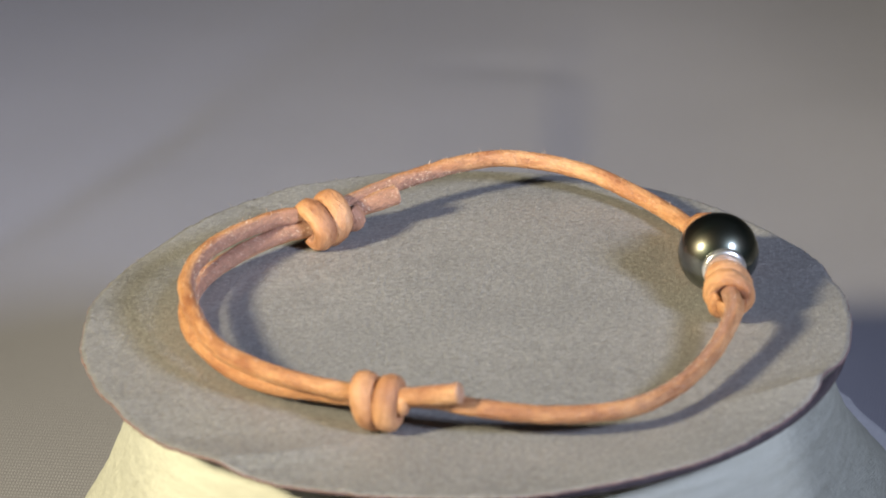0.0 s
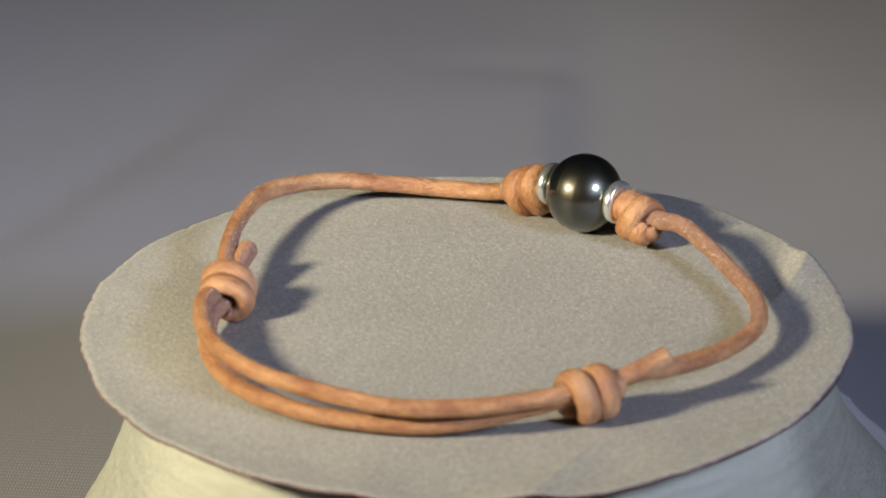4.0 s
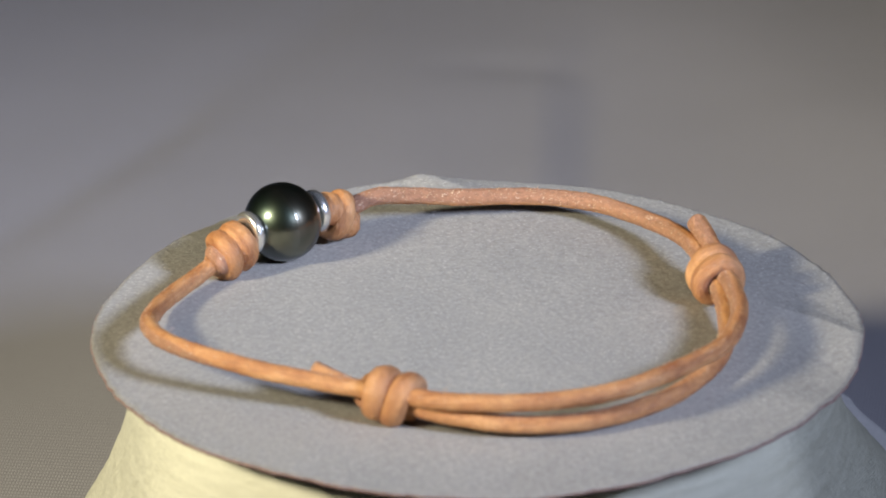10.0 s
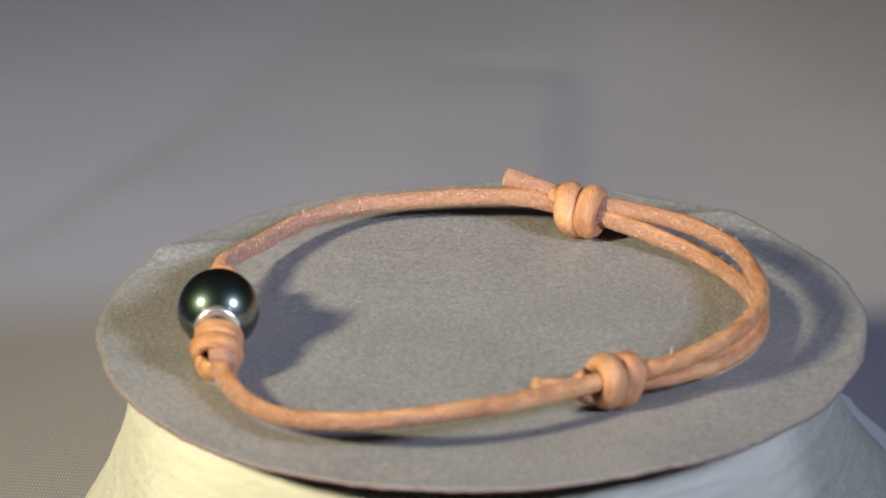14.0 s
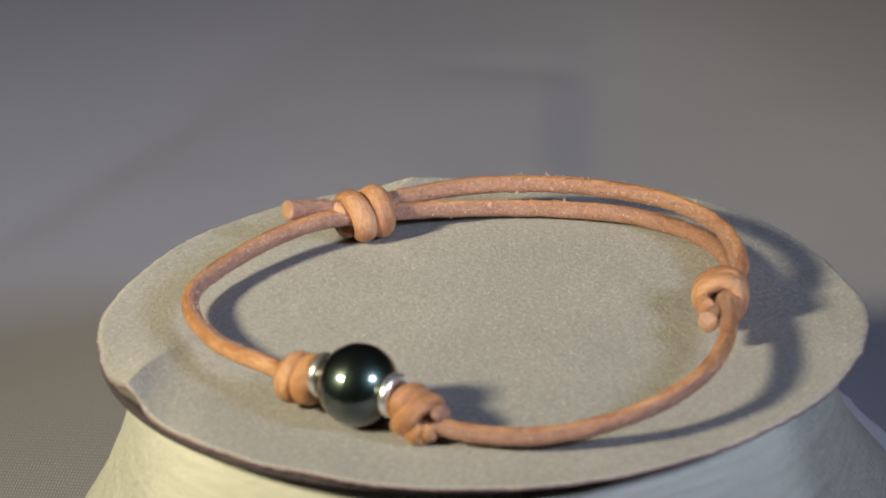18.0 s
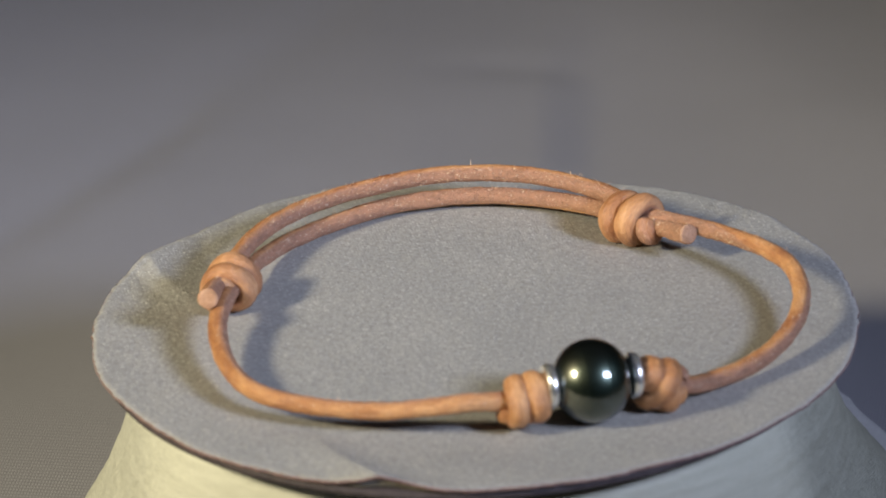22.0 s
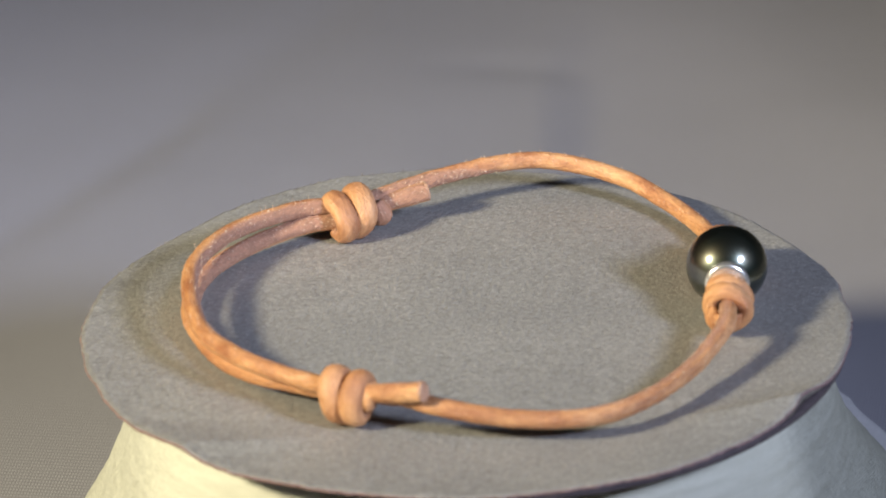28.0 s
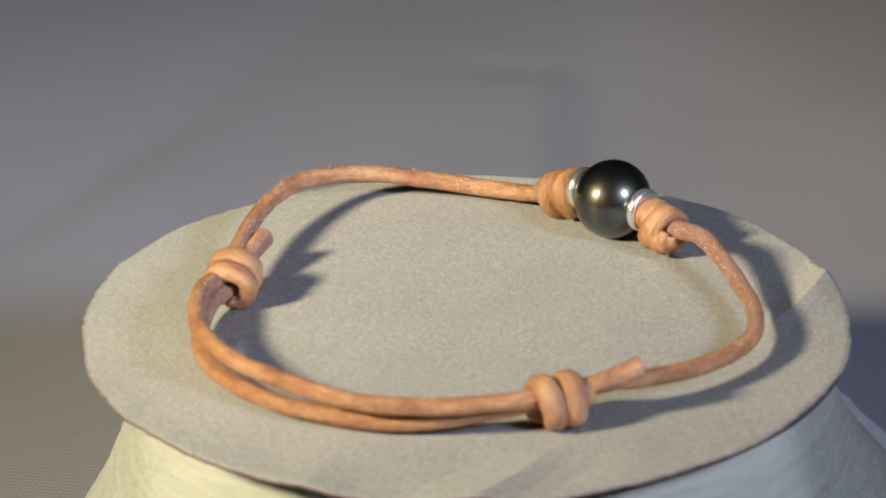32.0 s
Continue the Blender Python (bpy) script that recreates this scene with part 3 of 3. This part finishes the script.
def cord(rows, mat, label, seed, flesh, flat):
    path = spline([polar(*r) for r in rows], 26)
    ob = part("cord", tube(path, lambda t: (1.14 + 0.06 * math.sin(17 * t + seed) + 0.16 * smooth(0.95, 0.985, t) - flat * (1 - smooth(0.03, 0.13, t))) * MM, lambda t: (1.12 + 0.14 * smooth(0.95, 0.985, t) + flat * (1 - smooth(0.03, 0.13, t))) * MM, rough=0.085 * MM, seed=seed, sides=24, flesh=flesh), mat, bracelet, label)
    end, back = path[-1], path[-5]
    t = (end - back).normalized()
    bm = bmesh.new()
    up = Vector((0, 0, 1))
    up = (up - t * up.dot(t)).normalized()
    b = t.cross(up)
    rings = []
    for push, r in ((-0.12, 1.27), (0.18, 1.30), (0.25, 1.20), (0.24, 0.5)):
        rings.append([bm.verts.new(end + t * (push + 0.10 * noise.noise(Vector((k, r * 7, seed)))) * MM + (b * math.cos(2 * math.pi * k / 18) + up * math.sin(2 * math.pi * k / 18)) * (r + 0.12 * noise.noise(Vector((k * 1.7, seed, r)))) * MM) for k in range(18)])
    for r0, r1 in zip(rings, rings[1:]):
        for k in range(18):
            bm.faces.new((r0[k], r0[(k + 1) % 18], r1[(k + 1) % 18], r1[k]))
    bm.faces.new(rings[-1])
    part("cut_end", bm, RAW, ob, "paler fuzzy cut end")
    return path


path_one = cord(CORD_ONE, LEATHER, "tan leather cord", 1.0, flesh_one, 0.16)
path_two = cord(CORD_TWO, LEATHER, "tan leather cord", 5.0, flesh_two, 0.0)


def knot(name, centre, along, reach, pitch, wide, thick, turns, start, lumps, label, seed, hand=1, lean=0.0, step_at=26.0, mat=LEATHER_KNOT, ragged=0.10):
    """A coil of cord round the strands: side-by-side wraps that step across on one side, with the ends tucked in."""
    x = along.normalized()
    y = Vector((0, 0, 1)).cross(x).normalized()
    z = x.cross(y)
    n = int(44 * turns)
    path, outs = [], []
    total = turns
    for i in range(n + 1):
        u = i / n * total
        a = radians(start) + 2 * math.pi * u
        across = (smooth(1 - 0.01 * step_at, 1 + 0.01 * step_at, u) - 0.5) * pitch * hand + lean * math.sin(a)
        tuck = min(1.0, u / 0.16, (total - u) / 0.16)
        tuck = 0.55 + 0.45 * math.sin(0.5 * math.pi * max(0.0, tuck))
        r = (reach - thick) * tuck * (1 + 0.05 * math.sin(3 * a + seed))
        out = y * math.cos(a) + z * math.sin(a)
        path.append(centre + (x * across + out * r) * MM)
        outs.append(out)
    bm = tube(path, wide * MM, thick * MM, out_of=lambda i, p: outs[i], rough=ragged * MM, seed=seed, sides=20)
    ob = part(name, bm, mat, bracelet, label)
    for side, angle, swing, size, grow in lumps:
        pts = []
        for k in range(13):
            a = radians(angle - swing + 2 * swing * k / 12)
            r = (reach - thick - 0.35 + grow) * (0.62 + 0.38 * math.sin(math.pi * k / 12))
            pts.append(centre + (x * side * (pitch * 0.95 + 0.35 * math.sin(math.pi * k / 12)) + (y * math.cos(a) + z * math.sin(a)) * r) * MM)
        part("tuck", tube(pts, size * MM, size * 0.95 * MM, rough=0.09 * MM, seed=seed + 3), mat, ob)
    return ob


def tangent_at(az, dh=0.0):
    a = radians(az)
    return Vector((-math.sin(a), math.cos(a), dh))


knot("sliding_knot", polar(126, 30.9, 3.7), tangent_at(126, -0.17), 3.6, 3.5, 1.56, 1.2, 2.0, 270, [(-1, 318, 52, 1.35, -0.15)], "tight double-wrapped sliding knot of tan leather", 1.0, -1, 0.0, 66.0)
knot("sliding_knot", polar(-114, 31.2, 2.95), tangent_at(-114), 3.6, 3.5, 1.58, 1.16, 2.0, 270, [(1, 120, 60, 1.1, -0.5)], "tight double-wrapped sliding knot of tan leather", 2.3, 1, 0.0, 64.0)

PEARL_AT = Vector((31.27, 7.52, 5.15)) * MM
HOLE = Vector((-0.055, 0.998, 0.0)).normalized()
RISE = Vector((0, 0, 0.32))
knot("end_knot", PEARL_AT - HOLE * 8.4 * MM - Vector((0, 0, 1.4 * MM)), HOLE + RISE * 0.4, 3.25, 2.4, 1.42, 1.05, 2.0, 0, [(-1, 270, 70, 1.05, -0.55)], "small overhand knot of tan leather", 4.1, -1, 0.15, 40.0, LEATHER, 0.15)
knot("end_knot", PEARL_AT + HOLE * 8.4 * MM - Vector((0, 0, 1.6 * MM)), HOLE - RISE, 3.35, 2.5, 1.45, 1.05, 2.0, 180, [(1, 240, 60, 1.15, -0.85), (1, 35, 65, 1.15, -0.2)], "small overhand knot of tan leather", 6.2, -1, -0.1, 38.0, LEATHER, 0.15)


def aligned(bm, at, axis):
    q = Vector((0, 0, 1)).rotation_difference(axis)
    for v in bm.verts:
        v.co = at + q @ (v.co * MM)
    return bm


bm = bmesh.new()
bmesh.ops.create_uvsphere(bm, u_segments=128, v_segments=160, radius=5.12)
for v in bm.verts:
    # faint rings of growth round the hole
    swell = 1 + 0.0045 * math.exp(-((v.co.z - 1.1) / 0.22) ** 2) + 0.003 * math.exp(-((v.co.z + 1.6) / 0.3) ** 2) + 0.002 * noise.noise(v.co * 0.9)
    v.co = Vector((v.co.x * swell, v.co.y * swell, v.co.z * 0.965))
part("pearl", aligned(bm, PEARL_AT, HOLE), PEARL, bracelet, "glossy black pearl with a green sheen")
for sign in (-1, 1):
    prof = [(1.2, -0.68), (2.30, -0.68), (2.60, -0.60), (2.76, -0.40), (2.82, 0.0), (2.76, 0.40), (2.60, 0.60), (2.30, 0.68), (1.2, 0.68), (1.2, -0.68)]
    part("silver_ring", aligned(lathe(prof, 48), PEARL_AT + HOLE * 5.3 * sign * MM, HOLE), SILVER, bracelet, "polished silver spacer ring")


# loose hairs on the worn cords
def loose_fibres():
    rng = random.Random(7)
    bm = bmesh.new()
    for path, lo, hi, count in ((path_two, 0.52, 0.80, 110), (path_one, 0.12, 0.34, 30), (path_one, 0.55, 0.85, 70), (path_one, 0.97, 1.0, 10), (path_two, 0.08, 0.4, 70), (path_two, 0.97, 1.0, 6)):
        for _ in range(count):
            i = min(len(path) - 2, int((lo + (hi - lo) * rng.random()) * (len(path) - 1)))
            t = (path[i + 1] - path[i]).normalized()
            side = t.cross(Vector((0, 0, 1))).normalized()
            a = rng.uniform(0, 2 * math.pi)
            out = side * math.cos(a) + Vector((0, 0, 1)) * abs(math.sin(a))
            base = path[i] + out * 1.08 * MM
            bend = (t * rng.uniform(-1, 1) + side * rng.uniform(-0.5, 0.5)) * 0.7
            length, w = (rng.uniform(0.2, 0.6) + 0.5 * max(0.0, rng.random() - 0.85) / 0.15) * MM, rng.uniform(0.03, 0.06) * MM
            rows = []
            for k in range(4):
                f = k / 3
                c = base + (out * f + bend * f * f) * length
                rows.append([bm.verts.new(c + (side * math.cos(b) + t * math.sin(b)) * w * (1 - 0.7 * f)) for b in (0, 2.1, 4.2)])
            for r0, r1 in zip(rows, rows[1:]):
                for k in range(3):
                    bm.faces.new((r0[k], r0[(k + 1) % 3], r1[(k + 1) % 3], r1[k]))
    # curled flakes on the raw side
    for path, flesh, lo, hi, count in ((path_one, flesh_one, 0.02, 0.98, 620), (path_two, flesh_two, 0.02, 0.98, 620)):
        for _ in range(count):
            f = lo + (hi - lo) * rng.random()
            i = min(len(path) - 2, int(f * (len(path) - 1)))
            t = (path[i + 1] - path[i]).normalized()
            n = (Vector((0, 0, 1)) - t * t.z).normalized()
            a = radians(flesh(f)) + rng.gauss(0, 0.75)
            out = t.cross(n) * math.cos(a) + n * math.sin(a)
            over = t.cross(out)
            way = (t * rng.uniform(-1, 1) + over * rng.uniform(-0.6, 0.6)).normalized()
            flat = way.cross(out)
            length, w = rng.uniform(0.10, 0.34) * MM, rng.uniform(0.04, 0.10) * MM
            base = path[i] + out * 1.10 * MM
            a0, a1 = bm.verts.new(base - flat * w), bm.verts.new(base + flat * w)
            b0, b1 = bm.verts.new(base + way * length * 0.6 - flat * w * 0.8 + out * 0.07 * MM), bm.verts.new(base + way * length * 0.6 + flat * w * 0.8 + out * 0.07 * MM)
            tip = bm.verts.new(base + way * length + out * rng.uniform(0.10, 0.24) * MM)
            bm.faces.new((a0, a1, b1, b0))
            bm.faces.new((b0, b1, tip))
    tagged(part("leather_fuzz", bm, HAIR, bracelet, "tiny pale leather hairs and flakes"), kind="stuff")


loose_fibres()


# ---- what moves: disc and bracelet turn together ----
TURN = [(0, 2.0), (1, 13.69), (2, 25.38), (3, 37.26), (4, 49.49), (5, 62.08), (6, 75.1), (7, 88.33), (8, 101.04), (9, 113.48), (10, 125.55),
        (11, 137.87), (12, 150.78), (13, 163.98), (14, 177.13), (15, 190.4), (16, 203.9), (17, 217.42), (18, 230.69), (19, 243.63), (20, 256.64),
        (21, 269.52), (22, 282.21), (23, 294.69), (24, 307.03), (25, 319.13), (26, 331.07), (27, 342.83), (28, 354.52), (29, 366.38), (30, 378.25),
        (31, 390.02), (32, 401.98)]


def motions():
    rows = [(t, pose(0, 0, TOP, 0, 0, a)) for t, a in TURN]
    walk(disc, rows)
    walk(bracelet, rows)


motions()
